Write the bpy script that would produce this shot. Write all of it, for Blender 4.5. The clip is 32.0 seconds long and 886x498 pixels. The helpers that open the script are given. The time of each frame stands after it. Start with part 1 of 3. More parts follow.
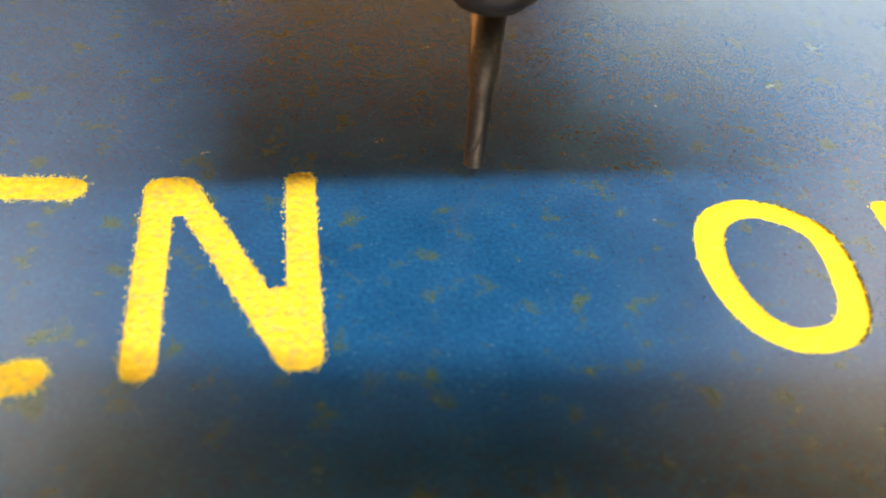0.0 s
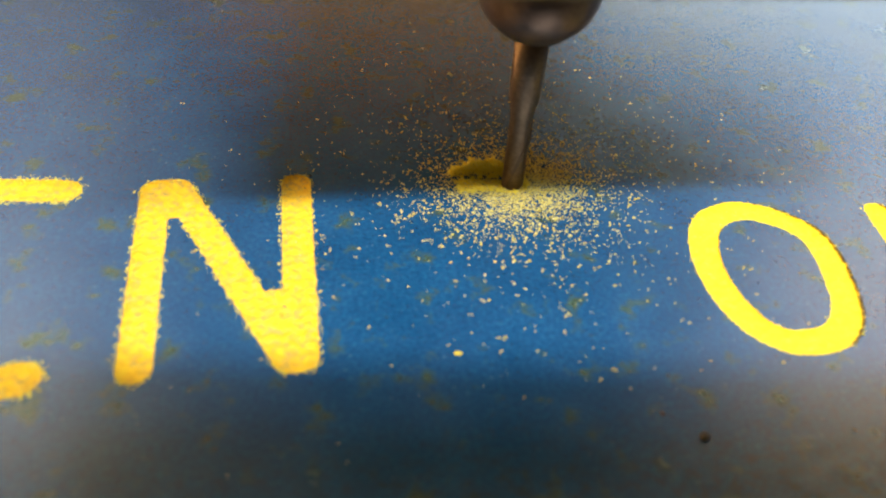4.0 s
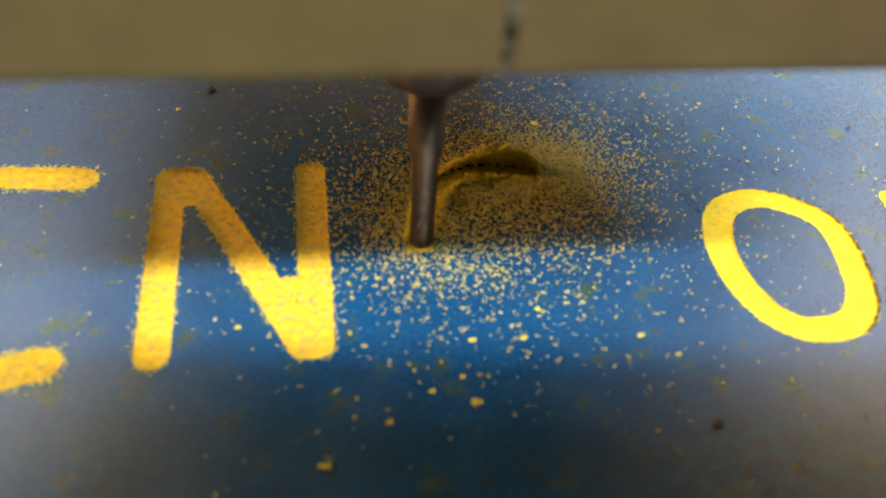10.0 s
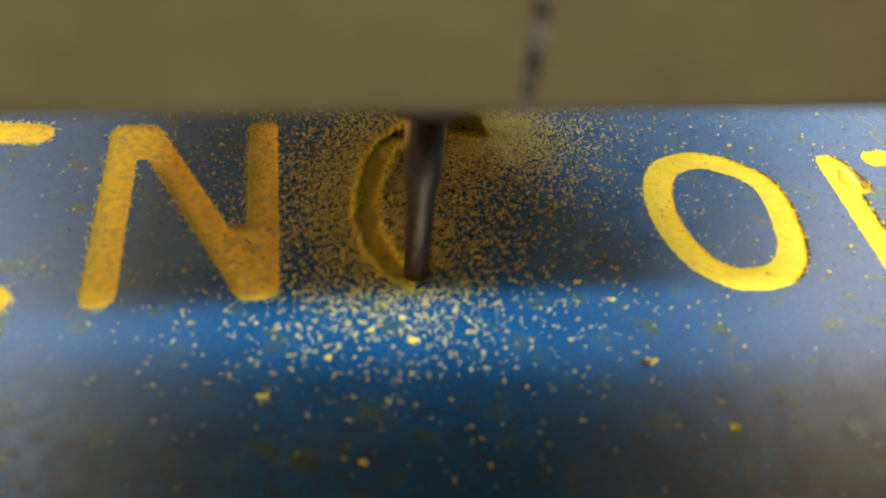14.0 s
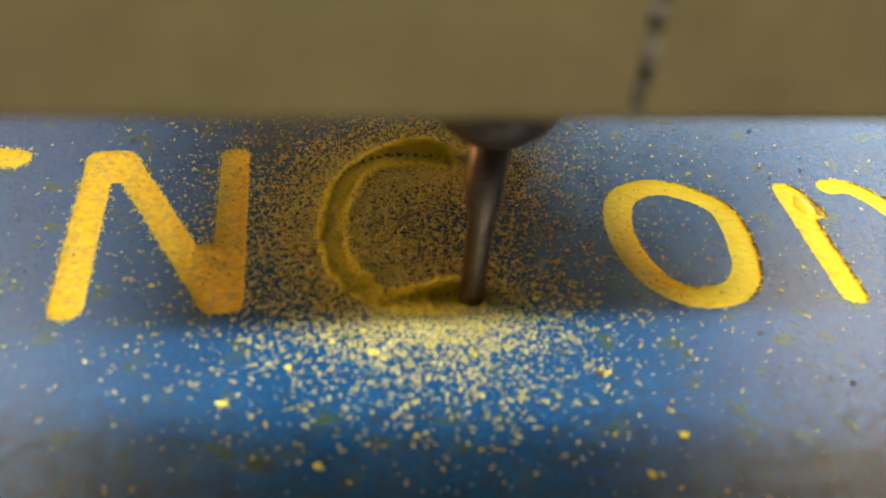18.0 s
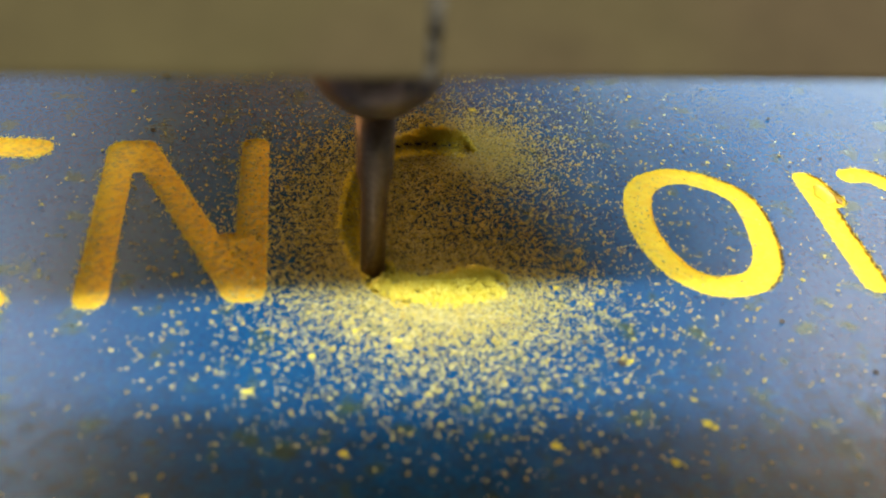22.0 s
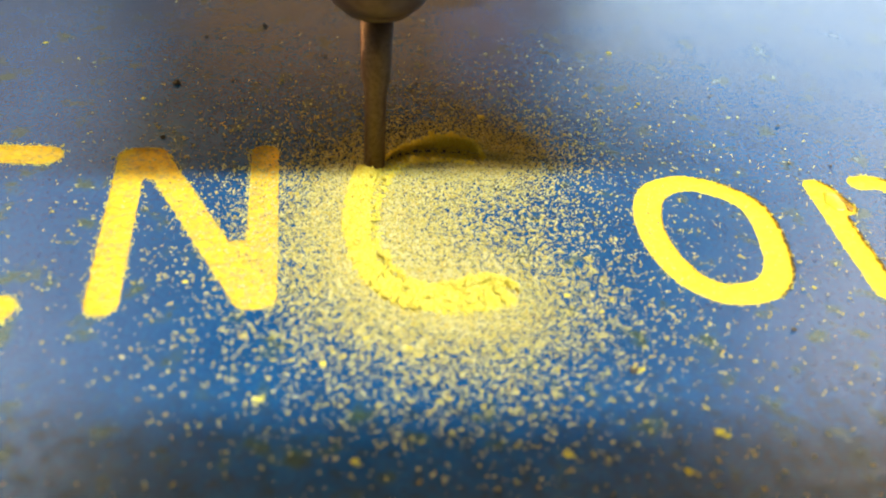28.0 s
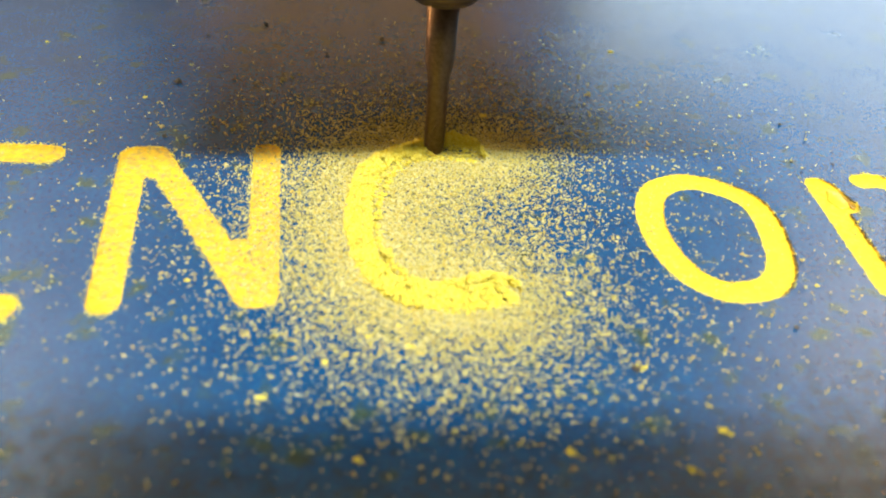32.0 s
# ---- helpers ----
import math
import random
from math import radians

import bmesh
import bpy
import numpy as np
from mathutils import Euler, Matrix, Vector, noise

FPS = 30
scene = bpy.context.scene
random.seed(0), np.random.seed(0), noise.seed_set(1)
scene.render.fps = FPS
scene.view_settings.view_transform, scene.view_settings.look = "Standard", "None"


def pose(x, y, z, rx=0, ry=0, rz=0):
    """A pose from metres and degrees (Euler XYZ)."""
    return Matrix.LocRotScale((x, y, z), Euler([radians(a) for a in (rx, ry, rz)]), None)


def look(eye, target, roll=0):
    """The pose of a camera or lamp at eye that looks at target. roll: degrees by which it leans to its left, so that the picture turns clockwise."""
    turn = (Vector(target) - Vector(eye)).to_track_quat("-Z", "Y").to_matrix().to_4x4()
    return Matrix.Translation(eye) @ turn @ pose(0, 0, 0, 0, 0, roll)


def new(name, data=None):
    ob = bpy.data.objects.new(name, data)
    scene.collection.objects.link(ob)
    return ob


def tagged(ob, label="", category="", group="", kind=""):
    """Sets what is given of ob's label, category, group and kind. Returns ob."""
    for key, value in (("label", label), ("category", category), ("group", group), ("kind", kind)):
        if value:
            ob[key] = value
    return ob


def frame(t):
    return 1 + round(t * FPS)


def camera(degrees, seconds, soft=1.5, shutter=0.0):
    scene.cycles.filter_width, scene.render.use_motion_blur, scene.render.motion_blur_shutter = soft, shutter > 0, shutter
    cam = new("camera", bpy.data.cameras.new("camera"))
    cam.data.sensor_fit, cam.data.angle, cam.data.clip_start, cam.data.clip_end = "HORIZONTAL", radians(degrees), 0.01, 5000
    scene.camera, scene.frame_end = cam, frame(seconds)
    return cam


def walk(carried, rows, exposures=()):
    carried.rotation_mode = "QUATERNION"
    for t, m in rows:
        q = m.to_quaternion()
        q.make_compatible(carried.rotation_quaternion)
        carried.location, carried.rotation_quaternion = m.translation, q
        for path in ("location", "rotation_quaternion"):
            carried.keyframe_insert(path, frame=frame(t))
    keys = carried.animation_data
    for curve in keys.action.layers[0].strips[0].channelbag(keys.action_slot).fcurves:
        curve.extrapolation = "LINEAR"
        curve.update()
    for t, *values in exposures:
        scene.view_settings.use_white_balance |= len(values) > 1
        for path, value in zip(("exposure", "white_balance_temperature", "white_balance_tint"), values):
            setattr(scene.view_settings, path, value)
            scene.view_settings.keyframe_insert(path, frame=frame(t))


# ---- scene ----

MM = 0.001
CAM_DEGREES = 55.19
cam = camera(CAM_DEGREES, 32.0, soft=1.9, shutter=0.3)
cam.data.dof.use_dof = True
cam.data.dof.focus_distance = 0.230
cam.data.dof.aperture_fstop = 11.0

# seconds, eye (mm), the point of the board it looks at (mm), roll
PATH = (
    (0.0, -41.79, -126.61, 126.61, -15.27, 16.34, 4.72),
    (0.5, -41.27, -126.53, 127.07, -14.15, 16.59, 4.81),
    (1.0, -41.99, -126.87, 127.82, -15.39, 17.44, 4.72),
    (1.5, -42.10, -126.95, 127.32, -14.58, 18.33, 4.78),
    (2.0, -41.99, -126.41, 127.20, -14.43, 17.78, 4.88),
    (2.5, -42.48, -126.51, 127.41, -14.82, 17.05, 4.92),
    (3.0, -42.55, -126.78, 127.04, -14.55, 17.11, 5.03),
    (3.5, -42.11, -126.60, 127.25, -14.07, 17.05, 5.06),
    (5.5, -41.99, -126.31, 127.54, -14.92, 16.66, 4.85),
    (6.0, -42.46, -125.89, 127.71, -15.06, 16.49, 4.97),
    (6.5, -42.32, -126.48, 127.14, -16.02, 16.04, 4.74),
    (7.0, -42.40, -127.16, 128.09, -17.17, 16.00, 4.36),
    (7.5, -42.22, -127.11, 127.97, -16.70, 16.45, 4.42),
    (8.0, -43.20, -126.52, 127.51, -16.94, 16.00, 4.64),
    (8.5, -41.89, -126.45, 127.92, -16.65, 14.57, 4.49),
    (9.0, -42.61, -127.16, 127.15, -17.31, 13.07, 4.50),
    (9.5, -42.66, -127.01, 127.29, -17.29, 13.33, 4.53),
    (10.0, -42.70, -127.26, 127.58, -17.88, 12.90, 4.39),
    (10.5, -42.35, -127.62, 127.47, -17.56, 12.75, 4.39),
    (11.0, -43.09, -127.24, 128.41, -18.90, 11.81, 4.43),
    (11.5, -43.97, -127.18, 128.10, -19.19, 12.73, 4.52),
    (12.0, -42.23, -126.85, 128.34, -17.26, 12.20, 4.53),
    (12.5, -41.60, -129.93, 126.70, -16.46, 6.99, 4.86),
    (13.0, -38.93, -135.93, 125.48, -14.61, -2.72, 5.15),
    (13.5, -34.80, -140.35, 124.06, -8.93, -4.86, 5.53),
    (14.0, -35.34, -140.56, 122.47, -7.63, -3.97, 5.72),
    (14.5, -33.69, -143.40, 121.41, -6.89, -7.38, 5.45),
    (15.0, -29.16, -149.05, 121.55, -1.56, -13.02, 5.78),
    (15.5, -29.48, -150.79, 121.03, 1.11, 1.13, 5.73),
    (17.5, -29.05, -150.58, 120.63, 2.43, 2.86, 5.91),
    (18.0, -29.57, -150.61, 120.32, 1.78, 2.42, 5.87),
    (18.5, -29.94, -150.88, 120.14, 1.14, 1.39, 5.85),
    (19.0, -30.21, -151.29, 120.10, -0.03, 0.02, 5.73),
    (19.5, -30.23, -150.75, 120.11, -0.42, -0.19, 5.68),
    (20.0, -30.89, -150.86, 119.98, -0.89, -0.90, 5.76),
    (20.5, -30.63, -150.80, 120.08, -1.03, -1.16, 5.67),
    (21.0, -31.59, -150.92, 120.23, -2.54, -1.54, 5.48),
    (21.5, -32.05, -150.70, 120.76, -3.28, -1.47, 5.46),
    (22.0, -32.48, -150.46, 120.46, -3.58, -1.37, 5.50),
    (22.5, -32.19, -150.34, 120.34, -3.72, -1.38, 5.43),
    (23.0, -32.26, -150.49, 120.34, -3.64, -1.22, 5.48),
    (23.5, -32.27, -150.26, 120.44, -4.07, -1.26, 5.39),
    (24.0, -32.73, -149.97, 120.70, -4.12, -0.76, 5.48),
    (24.5, -32.07, -149.78, 120.33, -3.61, -0.73, 5.45),
    (25.0, -33.06, -150.23, 120.39, -4.51, 0.16, 5.45),
    (25.5, -33.28, -150.44, 120.30, -5.12, 0.98, 5.43),
    (27.5, -33.69, -150.20, 120.46, -5.27, 1.43, 5.39),
    (28.0, -33.66, -149.99, 120.32, -5.55, 1.37, 5.26),
    (28.5, -33.44, -149.67, 120.77, -5.64, 1.83, 5.17),
    (29.0, -33.72, -149.28, 120.84, -5.61, 1.89, 5.23),
    (29.5, -33.72, -149.66, 120.72, -5.75, 2.12, 5.18),
    (30.0, -33.77, -149.72, 120.88, -5.72, 1.83, 5.22),
    (30.5, -33.36, -149.83, 119.89, -5.27, 0.45, 5.24),
    (31.5, -33.71, -149.62, 120.00, -5.50, 0.21, 5.30),
    (32.0, -33.97, -149.98, 119.82, -6.10, 0.79, 5.19),
)


def camera_rows():
    return [(t, look((x * MM, y * MM, z * MM), (ax * MM, ay * MM, 0), roll)) for t, x, y, z, ax, ay, roll in PATH]


walk(cam, camera_rows(), exposures=(
    (0.0, 0.0, 6850, 10), (6.0, 0.0, 6850, 10), (10.0, 0.0, 6550, 10), (11.2, 0.0, 6450, 10), (12.0, -0.05, 5900, 10), (13.0, -0.10, 5250, 10), (13.5, -0.08, 5750, 10),
    (14.0, -0.08, 6100, 10), (15.0, -0.05, 5950, 10), (16.0, 0.0, 6400, 10), (17.0, 0.0, 6550, 10), (19.5, 0.0, 6550, 10), (21.0, 0.0, 6150, 10), (23.0, 0.02, 5950, 10),
    (25.0, 0.02, 5700, 10), (27.5, 0.0, 5950, 10), (30.0, 0.0, 6150, 10), (32.0, 0.0, 6150, 10)))

# ---- light: two tubes over the front, a bright opening far behind to the right, unseen warm fills added round them ----
world = bpy.data.worlds.new("world")
scene.world = world
world.use_nodes = True
world.node_tree.nodes["Background"].inputs[0].default_value = (0.50, 0.42, 0.34, 1)
world.node_tree.nodes["Background"].inputs[1].default_value = 0.10
scene.view_settings.exposure = 0.0


def area_lamp(name, eye, target, sx, sy, watts, colour):
    data = bpy.data.lights.new(name, "AREA")
    data.shape, data.size, data.size_y, data.energy, data.color = "RECTANGLE", sx, sy, watts, colour
    ob = new(name, data)
    ob.matrix_world = look(eye, target)
    return ob


area_lamp("tube_light", (-0.05, -0.885, 1.33), (0.0, 0, 0), 0.36, 0.075, 32.5, (0.95, 0.98, 1.0))
area_lamp("second_tube_light", (0.44, -0.88, 1.33), (0.0, 0, 0), 0.42, 0.075, 26.0, (0.95, 0.98, 1.0))
# six added fills without a known source: warm sheen, and orange in the shade
area_lamp("warm_fill", (-0.98, 2.10, 1.20), (0.0, 0.1, 0), 0.95, 0.95, 2.1, (1.0, 0.74, 0.48))
area_lamp("back_sheen_fill", (0.15, 2.7, 1.05), (0.0, 0.1, 0), 1.3, 0.35, 1.8, (1.0, 0.50, 0.15))
area_lamp("front_fill", (-0.80, -0.95, 1.25), (0.0, 0.05, 0), 0.45, 0.35, 4.2, (1.0, 0.84, 0.60))
area_lamp("right_sheen_fill", (1.55, 1.30, 1.42), (0.0, 0.0, 0), 0.75, 0.5, 4.0, (1.0, 0.78, 0.48))
area_lamp("left_sheen_fill", (-1.05, 1.30, 1.68), (0.0, 0.0, 0), 0.9, 0.6, 4.8, (1.0, 0.88, 0.64))
area_lamp("side_fill", (-1.50, 0.62, 0.40), (0.0, 0.0, 0), 0.32, 0.22, 24.0, (1.0, 0.60, 0.25))
area_lamp("window_light", (1.52, 1.99, 0.68), (0.05, 0.1, 0), 1.65, 0.75, 11.8, (0.86, 0.96, 0.98))


# ---- materials ----
def material(name):
    m = bpy.data.materials.new(name)
    m.use_nodes = True
    nt = m.node_tree
    return m, nt, nt.nodes["Principled BSDF"]


def node(nt, kind, **values):
    n = nt.nodes.new(kind)
    for key, value in values.items():
        n.inputs[key].default_value = value
    return n


def noise_node(nt, scale, detail=4.0, rough=0.6, coords=None):
    n = node(nt, "ShaderNodeTexNoise", Scale=scale, Detail=detail, Roughness=rough)
    if coords is None:
        coords = nt.nodes.new("ShaderNodeTexCoord").outputs["Object"]
    nt.links.new(coords, n.inputs["Vector"])
    return n


def ramp(nt, fac, stops):
    r = nt.nodes.new("ShaderNodeValToRGB")
    el = r.color_ramp.elements
    while len(el) < len(stops):
        el.new(0.5)
    for e, (p, c) in zip(el, stops):
        e.position, e.color = p, (*c, 1)
    nt.links.new(fac, r.inputs[0])
    return r


def mix(nt, fac, a, b):
    m = nt.nodes.new("ShaderNodeMix")
    m.data_type = "RGBA"
    for socket, value in ((0, fac), (6, a), (7, b)):
        if isinstance(value, (int, float)):
            m.inputs[socket].default_value = value
        elif isinstance(value, tuple):
            m.inputs[socket].default_value = (*value, 1)
        else:
            nt.links.new(value, m.inputs[socket])
    return m.outputs[2]


def bump(nt, bsdf, height, strength, distance):
    b = node(nt, "ShaderNodeBump", Strength=strength, Distance=distance)
    nt.links.new(height, b.inputs["Height"])
    nt.links.new(b.outputs[0], bsdf.inputs["Normal"])
    return b


def make_blue_skin():
    m, nt, p = material("blue_plastic_skin")
    co = nt.nodes.new("ShaderNodeTexCoord").outputs["Object"]
    fine = noise_node(nt, 2300, 3, 0.65, co)
    broad = noise_node(nt, 60, 4, 0.6, co)
    blue = ramp(nt, broad.outputs[0], [(0.3, (0.003, 0.060, 0.166)), (0.7, (0.006, 0.086, 0.222))])
    mottle = noise_node(nt, 900, 5, 0.75, co)
    grain = ramp(nt, mottle.outputs[0], [(0.36, (0.62, 0.68, 0.74)), (0.54, (1.0, 1.0, 1.0)), (0.70, (2.4, 1.45, 1.12))])
    mul = nt.nodes.new("ShaderNodeMix")
    mul.data_type, mul.blend_type = "RGBA", "MULTIPLY"
    mul.inputs[0].default_value = 1
    nt.links.new(blue.outputs[0], mul.inputs[6])
    nt.links.new(grain.outputs[0], mul.inputs[7])
    stain = noise_node(nt, 120, 3, 0.6, co)
    where = ramp(nt, stain.outputs[0], [(0.565, (0, 0, 0)), (0.70, (0.75, 0.75, 0.75))])
    col = mix(nt, where.outputs[0], mul.outputs[2], (0.055, 0.086, 0.012))
    speck = node(nt, "ShaderNodeTexVoronoi", Scale=520)
    nt.links.new(co, speck.inputs["Vector"])
    dots = ramp(nt, speck.outputs["Distance"], [(0.06, (0.5, 0.5, 0.5)), (0.20, (0, 0, 0))])
    pick = ramp(nt, speck.outputs["Color"], [(0.66, (0, 0, 0)), (0.76, (0.5, 0.5, 0.5))])
    both = nt.nodes.new("ShaderNodeMath")
    both.operation = "MULTIPLY"
    nt.links.new(dots.outputs[0], both.inputs[0])
    nt.links.new(pick.outputs[0], both.inputs[1])
    col = mix(nt, both.outputs[0], col, (0.22, 0.34, 0.42))
    # towards the front the skin has dark olive patches with less gloss
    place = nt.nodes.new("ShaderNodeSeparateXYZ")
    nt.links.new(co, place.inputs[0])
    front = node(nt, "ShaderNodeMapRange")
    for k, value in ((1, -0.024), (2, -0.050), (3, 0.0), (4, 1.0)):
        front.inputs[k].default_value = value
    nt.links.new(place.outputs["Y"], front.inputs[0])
    blots = noise_node(nt, 310, 6, 0.74, co)
    patch = ramp(nt, blots.outputs[0], [(0.45, (0, 0, 0)), (0.66, (0.78, 0.78, 0.78))])
    dark_marks = nt.nodes.new("ShaderNodeMath")
    dark_marks.operation = "MULTIPLY"
    nt.links.new(patch.outputs[0], dark_marks.inputs[0])
    nt.links.new(front.outputs[0], dark_marks.inputs[1])
    col = mix(nt, dark_marks.outputs[0], col, (0.030, 0.034, 0.014))
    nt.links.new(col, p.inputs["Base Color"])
    blotch = noise_node(nt, 480, 5, 0.7, co)
    gloss = ramp(nt, blotch.outputs[0], [(0.32, (0.74, 0.74, 0.74)), (0.50, (0.90, 0.90, 0.90)), (0.68, (1.04, 1.04, 1.04))])
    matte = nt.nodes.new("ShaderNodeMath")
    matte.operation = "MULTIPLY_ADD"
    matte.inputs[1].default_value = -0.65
    nt.links.new(dark_marks.outputs[0], matte.inputs[0])
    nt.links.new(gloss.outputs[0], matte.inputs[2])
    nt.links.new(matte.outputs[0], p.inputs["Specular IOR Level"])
    p.inputs["IOR"].default_value = 1.8
    rr = ramp(nt, broad.outputs[0], [(0.3, (0.235, 0.235, 0.235)), (0.7, (0.275, 0.275, 0.275))])
    nt.links.new(rr.outputs[0], p.inputs["Roughness"])
    lumps = noise_node(nt, 620, 4, 0.65, co)
    add = nt.nodes.new("ShaderNodeMath")
    nt.links.new(fine.outputs[0], add.inputs[0])
    nt.links.new(lumps.outputs[0], add.inputs[1])
    streak = node(nt, "ShaderNodeMapping")
    streak.inputs["Scale"].default_value = (1.0, 0.04, 1.0)
    nt.links.new(co, streak.inputs["Vector"])
    lines = noise_node(nt, 1500, 2, 0.6, streak.outputs[0])
    more = nt.nodes.new("ShaderNodeMath")
    more.operation = "MULTIPLY_ADD"
    more.inputs[1].default_value = 0.55
    nt.links.new(lines.outputs[0], more.inputs[0])
    nt.links.new(add.outputs[0], more.inputs[2])
    bump(nt, p, more.outputs[0], 0.12, 0.0003)
    return m


def make_core(name, light, dark, scuff, amount):
    m, nt, p = material(name)
    co = nt.nodes.new("ShaderNodeTexCoord").outputs["Object"]
    a = noise_node(nt, 420, 5, 0.65, co)
    b = noise_node(nt, 620, 5, 0.75, co)
    col = ramp(nt, a.outputs[0], [(0.35, dark), (0.65, light)])
    where = ramp(nt, b.outputs[0], [(0.56 - amount, (0, 0, 0)), (0.74 - amount, (0.7, 0.7, 0.7))])
    nt.links.new(mix(nt, where.outputs[0], col.outputs[0], scuff), p.inputs["Base Color"])
    p.inputs["Roughness"].default_value = 0.62
    bump(nt, p, a.outputs[0], 0.6, 0.0006)
    return m


def make_chips(name, stops, rough=0.6, clear=0.0, inner=(0.9, 0.5, 0.03)):
    m, nt, p = material(name)
    g = nt.nodes.new("ShaderNodeNewGeometry")
    r = ramp(nt, g.outputs["Random Per Island"], stops)
    nt.links.new(r.outputs[0], p.inputs["Base Color"])
    p.inputs["Roughness"].default_value = rough
    p.inputs["Specular IOR Level"].default_value = 0.25
    if clear:
        # thin flakes let light through
        t = node(nt, "ShaderNodeBsdfTranslucent", Color=(*inner, 1))
        both = node(nt, "ShaderNodeMixShader", Fac=clear)
        nt.links.new(p.outputs[0], both.inputs[1])
        nt.links.new(t.outputs[0], both.inputs[2])
        nt.links.new(both.outputs[0], nt.nodes["Material Output"].inputs[0])
    return m


def make_plain(name, a, b, scale, rough, metal=0.0, bumpy=0.2, dist=0.0005):
    m, nt, p = material(name)
    n = noise_node(nt, scale, 6, 0.6)
    nt.links.new(ramp(nt, n.outputs[0], [(0.3, a), (0.7, b)]).outputs[0], p.inputs["Base Color"])
    p.inputs["Roughness"].default_value, p.inputs["Metallic"].default_value = rough, metal
    bump(nt, p, n.outputs[0], bumpy, dist)
    return m


def make_fibreboard():
    m, nt, p = material("tan_fibreboard")
    n = noise_node(nt, 70, 6, 0.6)
    fine = noise_node(nt, 700, 3, 0.6)
    wide = noise_node(nt, 13, 2, 0.5)
    tan = ramp(nt, n.outputs[0], [(0.3, (0.078, 0.056, 0.0135)), (0.7, (0.106, 0.078, 0.021))])
    red = ramp(nt, n.outputs[0], [(0.3, (0.080, 0.045, 0.018)), (0.7, (0.104, 0.060, 0.026))])
    where = ramp(nt, wide.outputs[0], [(0.40, (0, 0, 0)), (0.60, (1, 1, 1))])
    nt.links.new(mix(nt, where.outputs[0], tan.outputs[0], red.outputs[0]), p.inputs["Base Color"])
    p.inputs["Roughness"].default_value = 0.75
    bump(nt, p, fine.outputs[0], 0.15, 0.0005)
    return m


BLUE = make_blue_skin()
CORE_BRIGHT = make_core("yellow_core", (0.92, 0.72, 0.03), (0.84, 0.58, 0.015), (0.45, 0.40, 0.12), 0.0)
CORE_WORN = make_core("yellow_core_scuffed", (0.90, 0.61, 0.022), (0.80, 0.46, 0.012), (0.36, 0.26, 0.13), 0.085)
CHIPS = make_chips("pale_plastic_chips", [(0.0, (0.02, 0.04, 0.10)), (0.05, (0.10, 0.12, 0.13)), (0.09, (0.52, 0.40, 0.06)), (0.45, (0.58, 0.50, 0.11)), (0.85, (0.68, 0.64, 0.30)), (1.0, (0.64, 0.42, 0.03))], 0.6)
CRUMBS = make_chips("yellow_plastic_crumbs", [(0.0, (0.74, 0.56, 0.03)), (0.5, (0.82, 0.70, 0.06)), (1.0, (0.84, 0.76, 0.16))], 0.6, 0.05, (1.0, 0.72, 0.05))
STEEL = make_plain("worn_tool_steel", (0.115, 0.078, 0.048), (0.20, 0.14, 0.09), 900, 0.48, 1.0, 0.05)
DARK_STEEL = make_plain("dark_oxide_steel", (0.095, 0.056, 0.036), (0.155, 0.098, 0.064), 500, 0.42, 0.7, 0.1)
MDF = make_fibreboard()
MDF_DARK = make_plain("dark_stained_gap", (0.018, 0.014, 0.008), (0.10, 0.08, 0.045), 300, 0.8)
RUST_FLAKE = make_plain("scorched_plastic", (0.22, 0.10, 0.012), (0.60, 0.36, 0.03), 900, 0.4)
AMBER = make_plain("melted_yellow_plastic", (0.72, 0.46, 0.02), (0.90, 0.68, 0.05), 350, 0.22, 0.0, 0.4, 0.0008)
DARK_BITS = make_plain("dark_brown_bits", (0.035, 0.028, 0.018), (0.10, 0.075, 0.035), 1500, 0.8)
BLACK = make_plain("black_plastic", (0.015, 0.015, 0.016), (0.03, 0.03, 0.03), 400, 0.45)
PLASTER = make_plain("brown_limewash", (0.15, 0.095, 0.05), (0.20, 0.13, 0.07), 6, 0.9, 0, 0.3, 0.004)
BENCH = make_plain("bench_fibreboard", (0.10, 0.068, 0.035), (0.15, 0.10, 0.055), 20, 0.8)
CONCRETE = make_plain("grey_concrete", (0.10, 0.09, 0.08), (0.16, 0.14, 0.12), 8, 0.9)


# ---- helpers for meshes ----
def mesh_from(name, verts, faces, mats):
    me = bpy.data.meshes.new(name)
    me.from_pydata([tuple(v) for v in verts], [], [tuple(f) for f in faces])
    for m in mats:
        me.materials.append(m)
    me.update()
    return me


def part_mesh(name, me, parent, label=""):
    ob = new(name, me)
    ob.parent = parent
    if label:
        ob["label"] = label
    return ob


def part(name, bm, mat, parent, label="", smooth=False):
    me = bpy.data.meshes.new(name)
    if smooth:
        for f in bm.faces:
            f.smooth = True
    bm.to_mesh(me)
    bm.free()
    me.materials.append(mat)
    return part_mesh(name, me, parent, label)


def box_bm(x0, x1, y0, y1, z0, z1, bevel=0.0):
    bm = bmesh.new()
    bmesh.ops.create_cube(bm, size=1.0)
    for v in bm.verts:
        v.co = Vector((x0 + (v.co.x + 0.5) * (x1 - x0), y0 + (v.co.y + 0.5) * (y1 - y0), z0 + (v.co.z + 0.5) * (z1 - z0)))
    if bevel:
        bmesh.ops.bevel(bm, geom=bm.edges[:], offset=bevel, segments=2, profile=0.7, affect="EDGES")
    return bm


